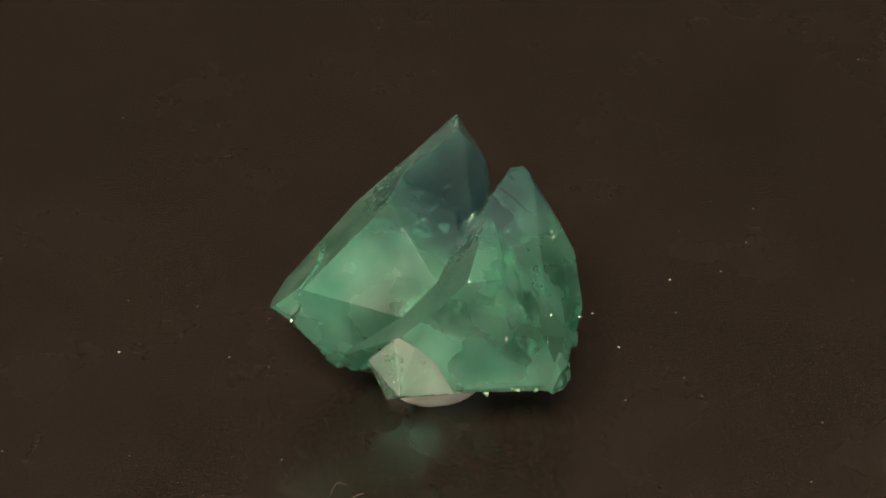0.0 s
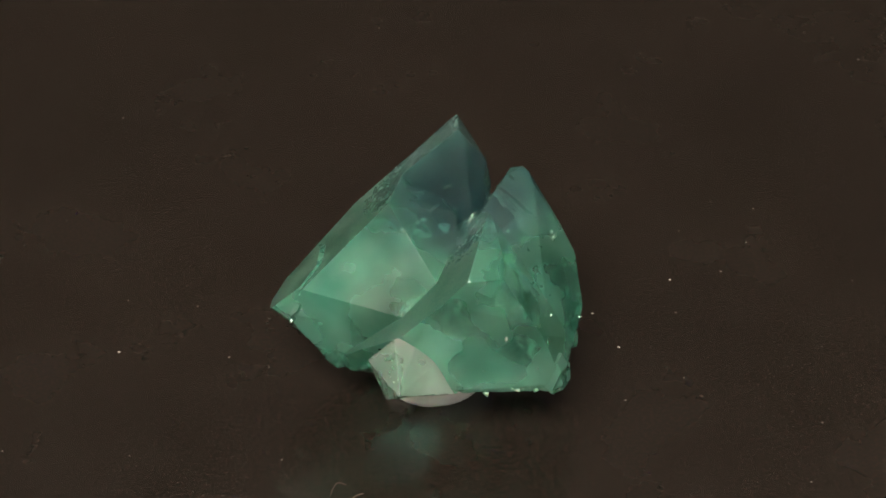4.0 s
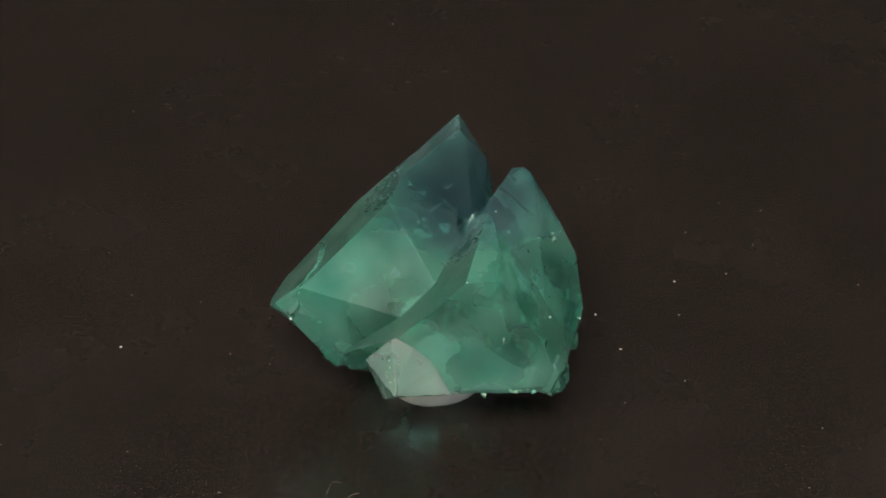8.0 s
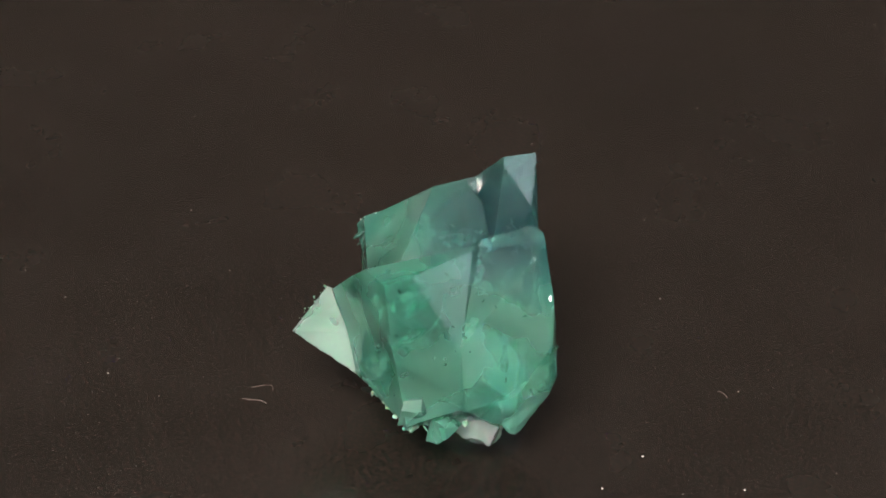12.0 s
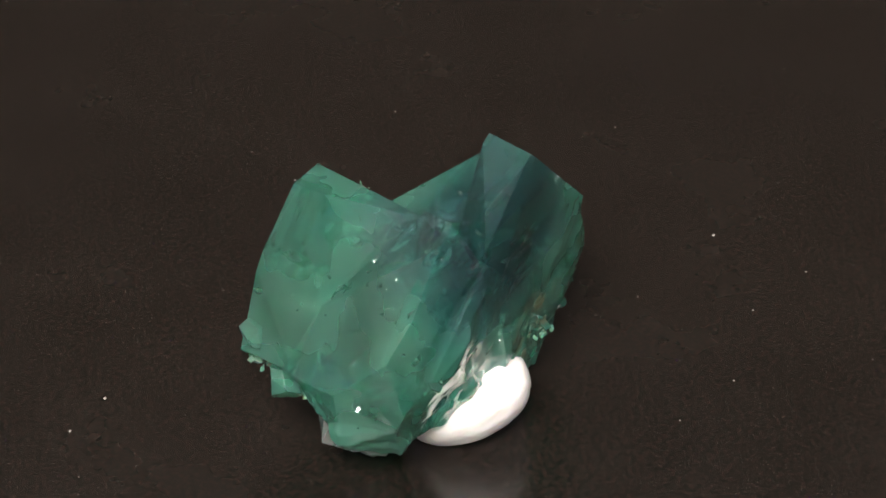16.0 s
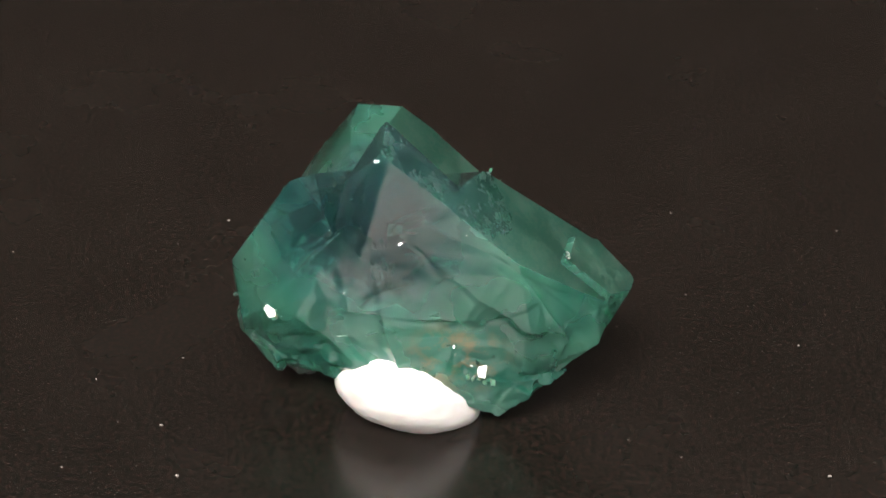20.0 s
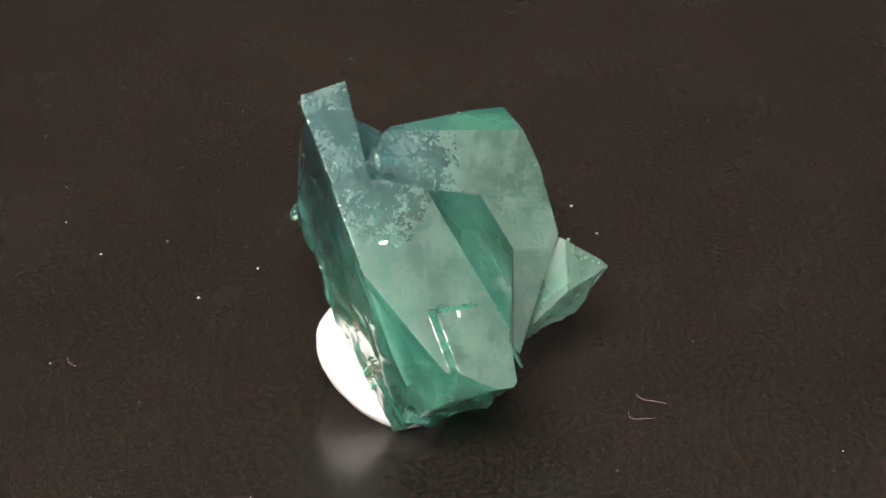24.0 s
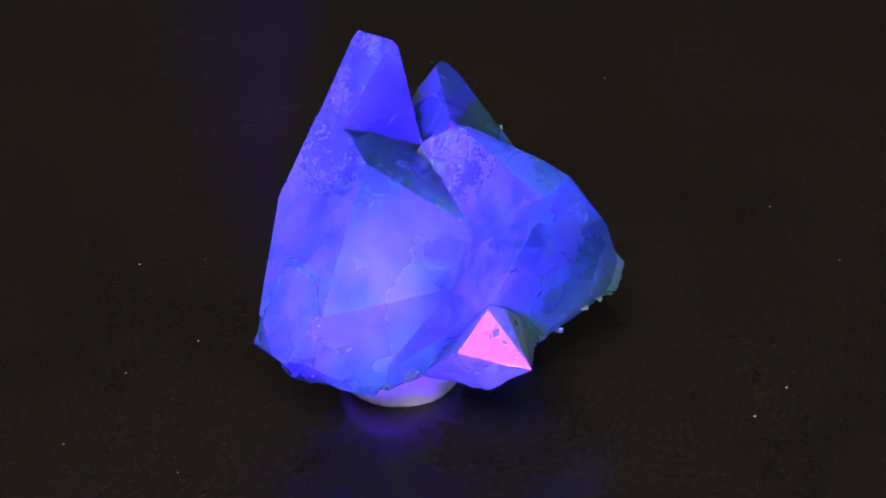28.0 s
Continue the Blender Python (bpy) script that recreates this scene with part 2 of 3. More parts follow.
FACETS["corner_crystal"] = (
    (0.999, -0.025, 0.037, -7.55), (-0.238, 0.968, -0.078, 6.86), (0.897, -0.249, 0.366, -2.91), (0.466, -0.398, -0.790, -11.43),
    (-0.763, 0.055, -0.644, 3.84), (-0.472, 0.220, -0.854, -1.12), (-0.587, 0.775, 0.235, 13.41), (-0.630, 0.539, 0.560, 17.44),
    (-0.082, -0.996, -0.033, 2.05), (-0.148, 0.041, 0.988, 17.80), (0.495, -0.743, 0.451, 2.00), (-0.064, -0.904, -0.423, -2.51),
    (-0.873, 0.486, 0.051, 13.95), (-0.798, 0.418, 0.434, 17.69), (-0.600, -0.342, 0.723, 19.00), (-0.147, -0.130, 0.981, 17.60),
    (-0.480, -0.681, -0.552, 1.29), (-0.697, 0.087, 0.712, 19.00),
)
FACETS["growth_plate"] = (
    (0.318, -0.947, 0.052, -2.89), (-0.360, 0.867, -0.344, 2.93), (0.377, 0.736, -0.561, -6.66), (0.786, -0.615, -0.066, -6.61),
    (0.578, 0.757, -0.304, -3.07), (0.057, -0.869, -0.491, -8.04), (-0.812, -0.331, -0.481, 2.12), (0.707, -0.000, -0.707, -13.58),
    (-0.697, 0.087, 0.712, 18.70),
)
FACETS["main_cube"] = (
    (-0.170, 0.969, -0.176, 5.41), (-0.280, -0.717, 0.638, 14.05), (0.025, -0.454, -0.891, -4.17), (-0.382, -0.922, 0.067, 7.12),
    (0.053, -0.953, -0.297, 1.32), (-0.042, 0.999, -0.033, 7.21), (1.000, 0.000, 0.000, 3.80), (0.607, -0.051, 0.793, 18.20),
    (0.287, -0.202, -0.937, -4.43), (0.663, -0.739, 0.119, 6.90), (0.955, 0.083, -0.284, 0.97), (-0.575, -0.183, -0.798, 0.47),
    (-0.153, 0.928, 0.339, 13.64), (0.955, -0.111, 0.277, 8.80), (0.930, -0.349, 0.116, 6.30), (-0.536, 0.835, 0.121, 11.85),
    (-0.997, 0.082, 0.005, 13.13), (-0.768, 0.051, -0.638, 3.94), (0.410, -0.355, 0.840, 17.25), (-0.875, -0.027, -0.484, 6.36),
    (-0.717, -0.410, -0.564, 3.93), (-0.341, 0.745, 0.574, 18.12), (0.081, 0.754, 0.652, 18.81), (-0.989, 0.040, 0.143, 14.82),
    (-0.912, -0.208, 0.354, 17.40), (-0.736, -0.657, 0.164, 12.44), (-0.697, 0.087, 0.712, 18.70),
)
FACETS["growth_slab"] = (
    (-0.697, 0.087, 0.712, 18.70), (-0.280, -0.717, 0.638, 14.05), (0.410, -0.355, 0.840, 17.20), (-0.275, -0.911, 0.306, 8.86),
    (-0.808, 0.326, -0.490, 5.49), (-0.531, 0.846, -0.047, 9.62), (-0.022, 0.989, -0.143, 5.60), (0.711, -0.046, 0.702, 15.06),
    (0.697, -0.087, -0.712, -14.20), (0.000, 0.000, -1.000, -11.80),
)
FACETS["front_block"] = (
    (-0.584, 0.811, -0.033, 0.41), (0.356, 0.923, -0.147, 2.68), (-0.054, 0.461, -0.886, -7.12), (0.026, -1.000, 0.008, 9.95),
    (0.692, 0.711, 0.126, 9.12), (0.815, 0.070, 0.575, 18.77), (-0.423, -0.844, -0.330, 4.04), (-0.081, -0.477, -0.875, -2.86),
    (0.024, -0.493, -0.870, -2.13), (0.841, -0.056, 0.538, 18.95), (-0.030, -0.066, 0.997, 21.66), (0.905, -0.247, 0.347, 18.65),
    (0.464, -0.093, -0.881, 0.10), (0.742, -0.034, -0.670, 5.03), (-0.193, -0.039, 0.980, 20.31), (0.000, 0.316, -0.949, -6.68),
    (0.793, 0.519, 0.320, 13.46), (0.081, -0.975, 0.205, 13.62), (-0.291, -0.699, -0.653, 0.37), (0.046, -0.930, -0.366, 6.17),
    (-0.697, 0.087, 0.712, 11.05),
)
FACETS["side_block"] = (
    (-0.631, -0.775, 0.033, -5.30), (-0.537, -0.839, -0.090, -5.84), (-0.154, 0.914, -0.376, 0.55), (0.809, -0.324, 0.491, 18.60),
    (-0.836, -0.544, 0.063, -5.35), (0.560, 0.826, 0.066, 14.50), (-0.269, 0.833, -0.484, -1.72), (-0.835, 0.312, 0.453, 5.38),
    (-0.159, -0.496, -0.853, -7.82), (-0.237, -0.689, -0.685, -7.73), (-0.231, 0.964, -0.135, 3.70), (0.279, 0.958, 0.070, 11.49),
    (0.970, -0.203, -0.131, 14.71), (0.945, 0.308, -0.109, 15.18), (0.134, 0.922, -0.364, 4.33), (0.683, 0.460, -0.567, 8.44),
    (0.865, -0.068, 0.496, 20.92), (0.021, -0.440, -0.898, -5.44), (-0.277, 0.795, 0.539, 15.85), (0.427, -0.581, -0.693, 2.13),
    (0.870, 0.383, -0.310, 12.85), (0.365, -0.583, 0.726, 17.20),
)
FACETS["back_plate"] = (
    (-0.049, 0.988, -0.145, 5.36), (-0.313, -0.948, -0.063, -3.06), (-0.038, -0.932, -0.361, -5.08), (0.000, -0.800, 0.600, 7.04),
    (0.359, -0.933, 0.025, -0.15), (0.192, 0.914, -0.357, 4.84), (-0.348, -0.549, 0.760, 11.51), (-0.155, 0.957, -0.246, 4.86),
    (0.000, -0.970, 0.243, 0.78), (0.682, -0.519, 0.515, 10.86), (0.655, -0.722, 0.222, 5.43), (-0.611, -0.609, 0.505, 8.08),
    (0.074, 0.100, -0.992, -2.13), (0.237, 0.679, -0.695, 2.51), (0.323, 0.944, 0.072, 11.66),
)
FACETS["low_chunk"] = (
    (0.184, 0.250, 0.951, 8.97), (0.577, 0.808, -0.123, 8.26), (-0.816, 0.408, 0.408, -5.23), (-0.767, -0.640, 0.042, -6.00),
    (-0.271, -0.569, -0.777, -4.65), (-0.588, 0.784, -0.196, -5.33), (0.144, -0.678, 0.721, 8.24), (0.423, -0.605, -0.674, 4.13),
    (0.660, -0.744, 0.103, 11.42), (0.726, 0.589, -0.355, 9.12), (-0.007, -0.560, -0.829, -1.88), (0.537, -0.058, -0.842, 4.69),
    (0.803, -0.557, 0.212, 13.94), (-0.616, 0.659, -0.432, -6.31),
)
FACETS["pale_tip"] = (
    (0.346, 0.842, 0.414, -2.78), (0.083, -0.644, -0.760, 0.54), (0.028, -0.383, -0.924, -3.46), (0.617, -0.582, 0.530, 13.07),
    (-0.230, -0.209, -0.950, -4.74), (0.705, -0.625, 0.334, 11.33), (-0.909, -0.257, -0.330, 3.01), (0.521, 0.781, 0.346, -2.78),
    (-0.845, -0.495, -0.202, 6.44), (-0.701, -0.528, 0.480, 14.23), (-0.493, 0.666, 0.560, 2.83), (0.365, -0.583, 0.7255, 15.90),
)


# ---- building blocks ----
def mesh_of(bm, name, mat):
    me = bpy.data.meshes.new(name)
    bm.to_mesh(me)
    bm.free()
    me.materials.append(mat)
    return me


def part(name, bm, mat, parent, label=""):
    ob = new(name, mesh_of(bm, name, mat))
    ob.parent = parent
    return tagged(ob, label)


# ---- the closed room, unseen: added for bounce light and the board's reflections ----
def slab(name, size, at, label, category, mat=None):
    bm = bmesh.new()
    bmesh.ops.create_cube(bm, size=1)
    bmesh.ops.scale(bm, vec=size, verts=bm.verts)
    bmesh.ops.translate(bm, vec=at, verts=bm.verts)
    return tagged(new(name, mesh_of(bm, name, mat or wall_mat)), label, category, kind="structure")


slab("wall_north", (4.2, 0.1, 2.0), (0, 2.05, 0.9), "unseen brown wall, added dark to keep the board's sheen low", "wall", brown_mat)
slab("wall_south", (4.2, 0.1, 2.0), (0, -2.05, 0.9), "unseen pale wall, added to bounce light onto the specimen", "wall")
slab("wall_east", (0.1, 4.0, 2.0), (2.05, 0, 0.9), "unseen brown wall, added dark to keep the board's sheen low", "wall", brown_mat)
slab("wall_west", (0.1, 4.0, 2.0), (-2.05, 0, 0.9), "unseen pale wall, added to bounce light onto the specimen", "wall")
slab("ceiling", (4.2, 4.2, 0.1), (0, 0, 1.95), "unseen pale ceiling, added to bounce light", "ceiling")
slab("floor", (4.2, 4.2, 0.09), (0, 0, -0.055), "plain surface under the dark board", "floor")

# ---- the turning board ----
bm = bmesh.new()
bmesh.ops.create_circle(bm, cap_ends=True, segments=128, radius=0.45)
bmesh.ops.translate(bm, verts=bm.verts, vec=(0, 0, -0.01))
r = bmesh.ops.extrude_face_region(bm, geom=bm.faces[:])
bmesh.ops.translate(bm, verts=[v for v in r["geom"] if isinstance(v, bmesh.types.BMVert)], vec=(0, 0, 0.01))
bmesh.ops.recalc_face_normals(bm, faces=bm.faces)
board = tagged(new("turning_board", mesh_of(bm, "turning_board", board_mat)), "dark brown-black board with a dull sheen, turning slowly", "board", kind="structure")

# ---- the specimen ----
import itertools

from mathutils import Quaternion

specimen = tagged(new("mineral_specimen"), "translucent green fluorite crystal cluster held up by white putty", "mineral")
MIRROR = np.array((-0.697, 0.087, 0.712), np.float32)
SPARK = np.array((0.365, -0.583, 0.7255), np.float32)
ROUGH = np.random.default_rng(4).random((32, 32, 32)).astype(np.float32)


def value_noise(p, size, shift=0):
    """Smooth noise from -1 to 1 with lumps of the given size."""
    q = p / size + 100.0 + shift * 7.31
    i = np.floor(q).astype(np.int32)
    f = (q - i).astype(np.float32)
    f = f * f * (3 - 2 * f)
    out = np.zeros(len(p), np.float32)
    for dx, dy, dz in itertools.product((0, 1), repeat=3):
        w = (f[:, 0] if dx else 1 - f[:, 0]) * (f[:, 1] if dy else 1 - f[:, 1]) * (f[:, 2] if dz else 1 - f[:, 2])
        out += w * ROUGH[(i[:, 0] + dx) % 32, (i[:, 1] + dy) % 32, (i[:, 2] + dz) % 32]
    return out * 2 - 1


def cleaved(p, size, seed):
    """Relief of flat broken steps: the highest of a few tilted saw waves, warped a little."""
    rng = np.random.default_rng(seed)
    warp = 0.35 * value_noise(p, size * 1.3, seed)
    best = np.full(len(p), -9.0, np.float32)
    for k in range(4):
        way = rng.normal(size=3)
        way /= np.linalg.norm(way)
        u = (p @ way.astype(np.float32)) / (size * (1 + 0.5 * k)) + warp + rng.random()
        u = u - np.floor(u)
        best = np.maximum(best, np.where(u < 0.8, u / 0.8, (1 - u) / 0.2) - 0.5)
    return best * 2 - 0.6


# relief of the broken faces of each piece, in millimetres
GROWN = {
    "main_cube": 0.07, "front_block": 0.08, "upper_prism": 0.02, "corner_crystal": 0.05, "growth_plate": 0.04, "growth_slab": 0.05, "side_block": 0.14, "back_plate": 0.17,
    "low_chunk": 0.18, "pale_tip": 0.12, "broken_chip": 0.12,
}


def body_field(p, names, relief):
    """How far points lie outside the grown-together pieces, in millimetres; the joints between the pieces are healed a little."""
    solids, flat = [], np.full(len(p), 9.0, np.float32)
    bumpy = None
    if relief:
        bumpy = (cleaved(p, 4.5, 1) - 0.35) * 0.9 + value_noise(p, 1.9, 2) * 0.5 + value_noise(p, 0.7, 3) * 0.12
        # the lower rim is broken and crumbly
        low = np.clip((10.0 - p[:, 2]) / 3, 0, 1)
        bumpy = bumpy * (1 + low) + low * (value_noise(p, 1.0, 5) * 0.8 + value_noise(p, 0.5, 6) * 0.3)
    for name in names:
        F = np.array(FACETS[name], np.float32)
        n = F[:, :3] / np.linalg.norm(F[:, :3], axis=1, keepdims=True)
        d = p @ n.T - F[:, 3]
        mirror = (n @ MIRROR > 0.99) | (n @ SPARK > 0.995)
        if relief:
            # grown faces look up and forward and are flat, broken ones look down or back
            broken = np.clip((0.12 - n[:, 2]) * 4, 0, 1) + np.clip((n[:, 1] - 0.55) * 3, 0, 0.45)
            d = d + bumpy[:, None] * (GROWN[name] * np.where(mirror, 0.0, 0.06 + np.minimum(broken, 1.0)))
        solids.append(d.max(1))
        if mirror.any():
            flat = np.minimum(flat, np.maximum(np.abs(d[:, mirror].max(1)), solids[-1]))
    # the joints at the back and below are healed over, those between the grown faces stay sharp
    healed = np.clip(np.maximum((p[:, 1] - 2.0) / 3, (12.0 - p[:, 2]) / 5), 0, 1) * np.clip((21.5 - p[:, 2]) / 4, 0, 1)
    k = 0.03 + 2.0 * healed * np.clip((flat - 0.3) / 1.2, 0, 1)
    out = solids[0]
    for s in solids[1:]:
        h = np.clip(0.5 + 0.5 * (s - out) / k, 0, 1)
        out = s + (out - s) * h - k * h * (1 - h) * 0.4
    return out


def skin(field, low, high, step):
    """A closed skin of small faces where the field is nought."""
    low = np.array(low, np.float32)
    size = [int((b - a) / step) + 2 for a, b in zip(low, high)]
    gx, gy, gz = (np.arange(s, dtype=np.float32) * step for s in size)
    V = np.empty(size, np.float32)
    yz = np.stack(np.meshgrid(gy, gz, indexing="ij"), -1).reshape(-1, 2)
    for i, x in enumerate(gx):
        p = np.concatenate([np.full((len(yz), 1), x, np.float32), yz], 1) + low
        c = field(p, False)
        near = np.abs(c) < 1.0
        if near.any():
            c[near] = field(p[near], True)
        V[i] = c.reshape(size[1], size[2])
    inside = V < 0
    corners = list(itertools.product((0, 1), repeat=3))
    cut_at = lambda A, o: A[o[0]:A.shape[0] - 1 + o[0], o[1]:A.shape[1] - 1 + o[1], o[2]:A.shape[2] - 1 + o[2]]
    count = sum(cut_at(inside, o).astype(np.int8) for o in corners)
    cells = np.argwhere((count > 0) & (count < 8))
    index = np.full(count.shape, -1, np.int64)
    index[tuple(cells.T)] = np.arange(len(cells))
    n_cells = len(cells)
    square, right = np.zeros((n_cells, 3, 3)), np.zeros((n_cells, 3))
    mass, hits = np.zeros((n_cells, 3)), np.zeros(n_cells)
    for ax in range(3):
        u, w = (ax + 1) % 3, (ax + 2) % 3
        a = [slice(None)] * 3
        b = [slice(None)] * 3
        a[ax], b[ax] = slice(0, -1), slice(1, None)
        e = np.argwhere(inside[tuple(a)] != inside[tuple(b)])
        e = e[(e[:, u] > 0) & (e[:, w] > 0) & (e[:, u] < size[u] - 1) & (e[:, w] < size[w] - 1)]
        way = np.eye(3, dtype=int)[ax]
        va, vb = V[tuple(e.T)], V[tuple((e + way).T)]
        at = (e + way * (va / (va - vb))[:, None]) * step
        spot = at.astype(np.float32) + low
        v0 = field(spot, True)
        g = np.stack([(field(spot + np.eye(3, dtype=np.float32)[k] * 0.02, True) - v0) / 0.02 for k in range(3)], 1)
        g /= np.maximum(np.linalg.norm(g, axis=1, keepdims=True), 0.2)
        at = at - np.clip(v0, -step, step)[:, None] * g * 0.9
        du, dw = np.eye(3, dtype=int)[u], np.eye(3, dtype=int)[w]
        for i, j in ((0, 0), (0, 1), (1, 0), (1, 1)):
            c = index[tuple((e - du * i - dw * j).T)]
            hits += np.bincount(c, minlength=n_cells)
            reach = (g * at).sum(1)
            for k in range(3):
                mass[:, k] += np.bincount(c, at[:, k], n_cells)
                right[:, k] += np.bincount(c, g[:, k] * reach, n_cells)
                for m in range(3):
                    square[:, k, m] += np.bincount(c, g[:, k] * g[:, m], n_cells)
    mass /= np.maximum(hits, 1)[:, None]
    right -= np.einsum("nij,nj->ni", square, mass)
    square += np.eye(3) * (0.03 * np.maximum(hits, 1))[:, None, None]
    shift = np.linalg.solve(square, right[:, :, None])[:, :, 0]
    points = (mass + np.clip(shift, -step * 0.9, step * 0.9)).astype(np.float32) + low
    quads = []
    for ax in range(3):
        u, w = (ax + 1) % 3, (ax + 2) % 3
        a = [slice(None)] * 3
        b = [slice(None)] * 3
        a[ax], b[ax] = slice(0, -1), slice(1, None)
        change = inside[tuple(a)] != inside[tuple(b)]
        e = np.argwhere(change)
        e = e[(e[:, u] > 0) & (e[:, w] > 0) & (e[:, u] < size[u] - 1) & (e[:, w] < size[w] - 1)]
        out = inside[tuple(a)][tuple(e.T)]
        du, dw = np.eye(3, dtype=int)[u], np.eye(3, dtype=int)[w]
        q = np.stack([index[tuple((e - du * i - dw * j).T)] for i, j in ((1, 1), (0, 1), (0, 0), (1, 0))], 1)
        q[~out] = q[~out][:, ::-1]
        quads.append(q)
    return points * 0.001, np.concatenate(quads)


def grown(name, pieces, mat, step, low, high, label=""):
    """The named pieces grown together into one solid."""
    points, quads = skin(lambda p, relief: body_field(p, pieces, relief), low, high, step)
    me = bpy.data.meshes.new(name)
    me.from_pydata(points.tolist(), [], quads.tolist())
    me.validate()
    me.polygons.foreach_set("use_smooth", np.ones(len(me.polygons), bool))
    me.set_sharp_from_angle(angle=radians(24))
    me.materials.append(mat)
    if mat is green_mat:
        # the growth faces are etched
        me.materials.append(etched_mat)
        way = np.empty(len(me.polygons) * 3, np.float32)
        me.polygons.foreach_get("normal", way)
        me.polygons.foreach_set("material_index", (way.reshape(-1, 3) @ MIRROR > 0.995).astype(np.int32))
    ob = new(name, me)
    ob.parent = specimen
    return tagged(ob, label)


body = grown("crystal_body", ("main_cube", "upper_prism", "front_block", "corner_crystal", "growth_plate", "growth_slab", "side_block", "back_plate"), green_mat, 0.15, (-16.8, -11.4, 1.0), (17.9, 10.6, 29.4), "intergrown green crystals with flat growth faces and broken sides")
rng = random.Random(8)
for x, y, z, size in ((13.9, -8.2, 10.5, 1.1), (14.4, -5.6, 7.9, 1.15), (-12.0, 0.6, 9.3, 1.1), (-9.0, 4.2, 6.0, 1.0)):
    ways = [Vector([rng.gauss(0, 1) for k in range(3)]).normalized() for i in range(14)]
    FACETS["broken_chip"] = [(*w, w.dot(Vector((x, y, z))) + size * rng.uniform(0.75, 1.15)) for w in ways]
    low, high = [c - size * 1.9 for c in (x, y, z)], [c + size * 1.9 for c in (x, y, z)]
    grown("broken_chip", ("broken_chip",), green_mat, 0.15, low, high, "small broken crystal chip on the lower edge")
grown("low_chunk", ("low_chunk",), clear_mat, 0.16, (7.0, -5.3, 0.3), (16.7, 4.2, 9.4), "nearly colourless clear broken crystal chip")
grown("pale_tip", ("pale_tip",), pale_mat, 0.16, (-6.0, -15.4, 5.4), (4.8, -4.1, 16.8), "pale whitish broken crystal chip")


def flake(at, size, face, seed, thick=0.06, stretch=1.0):
    """A thin broken plate of crystal looking along face, in metres."""
    rng = random.Random(seed)
    bm = bmesh.new()
    n = rng.randint(5, 7)
    turn = Vector(face).to_track_quat("Z", "Y").to_matrix() @ Matrix.Rotation(rng.uniform(0, 3.1), 3, "Z")
    rim = []
    for k in range(n):
        a = 2 * math.pi * (k + rng.uniform(-0.3, 0.3)) / n
        rim.append(Vector((math.cos(a) * size * rng.uniform(0.7, 1.2) * stretch, math.sin(a) * size * rng.uniform(0.45, 0.8), 0)))
    top = [bm.verts.new(turn @ (q + Vector((0, 0, size * thick))) + Vector(at)) for q in rim]
    low = [bm.verts.new(turn @ (q * 1.08 - Vector((0, 0, size * thick))) + Vector(at)) for q in rim]
    bm.faces.new(top)
    bm.faces.new(low[::-1])
    for k in range(n):
        bm.faces.new((top[k], low[k], low[(k + 1) % n], top[(k + 1) % n]))
    bmesh.ops.recalc_face_normals(bm, faces=bm.faces)
    return bm


# small cleavage plates added for glints, tilted to flash the lamp: place in millimetres, facing, size
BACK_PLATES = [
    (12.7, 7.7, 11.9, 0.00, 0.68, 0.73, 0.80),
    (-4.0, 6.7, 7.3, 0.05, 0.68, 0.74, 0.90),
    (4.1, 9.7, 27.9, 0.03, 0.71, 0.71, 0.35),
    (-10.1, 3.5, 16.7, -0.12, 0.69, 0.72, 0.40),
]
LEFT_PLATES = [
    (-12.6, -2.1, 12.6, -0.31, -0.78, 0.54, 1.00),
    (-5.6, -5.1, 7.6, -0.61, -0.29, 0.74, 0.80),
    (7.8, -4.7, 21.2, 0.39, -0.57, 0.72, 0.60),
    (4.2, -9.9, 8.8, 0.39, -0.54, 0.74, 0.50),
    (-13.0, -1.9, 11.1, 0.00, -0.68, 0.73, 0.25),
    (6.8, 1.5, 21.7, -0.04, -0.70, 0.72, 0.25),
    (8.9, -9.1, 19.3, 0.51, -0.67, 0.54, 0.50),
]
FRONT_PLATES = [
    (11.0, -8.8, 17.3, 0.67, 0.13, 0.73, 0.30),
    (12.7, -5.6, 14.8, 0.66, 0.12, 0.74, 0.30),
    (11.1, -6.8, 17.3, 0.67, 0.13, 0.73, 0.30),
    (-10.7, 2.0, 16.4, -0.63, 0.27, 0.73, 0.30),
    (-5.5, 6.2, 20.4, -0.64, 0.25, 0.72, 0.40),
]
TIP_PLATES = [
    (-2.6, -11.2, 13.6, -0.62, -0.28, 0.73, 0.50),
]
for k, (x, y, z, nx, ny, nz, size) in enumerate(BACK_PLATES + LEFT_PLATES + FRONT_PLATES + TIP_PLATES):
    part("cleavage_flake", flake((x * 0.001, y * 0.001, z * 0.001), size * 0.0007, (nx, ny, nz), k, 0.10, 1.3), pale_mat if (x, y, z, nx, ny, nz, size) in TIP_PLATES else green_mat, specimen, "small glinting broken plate")

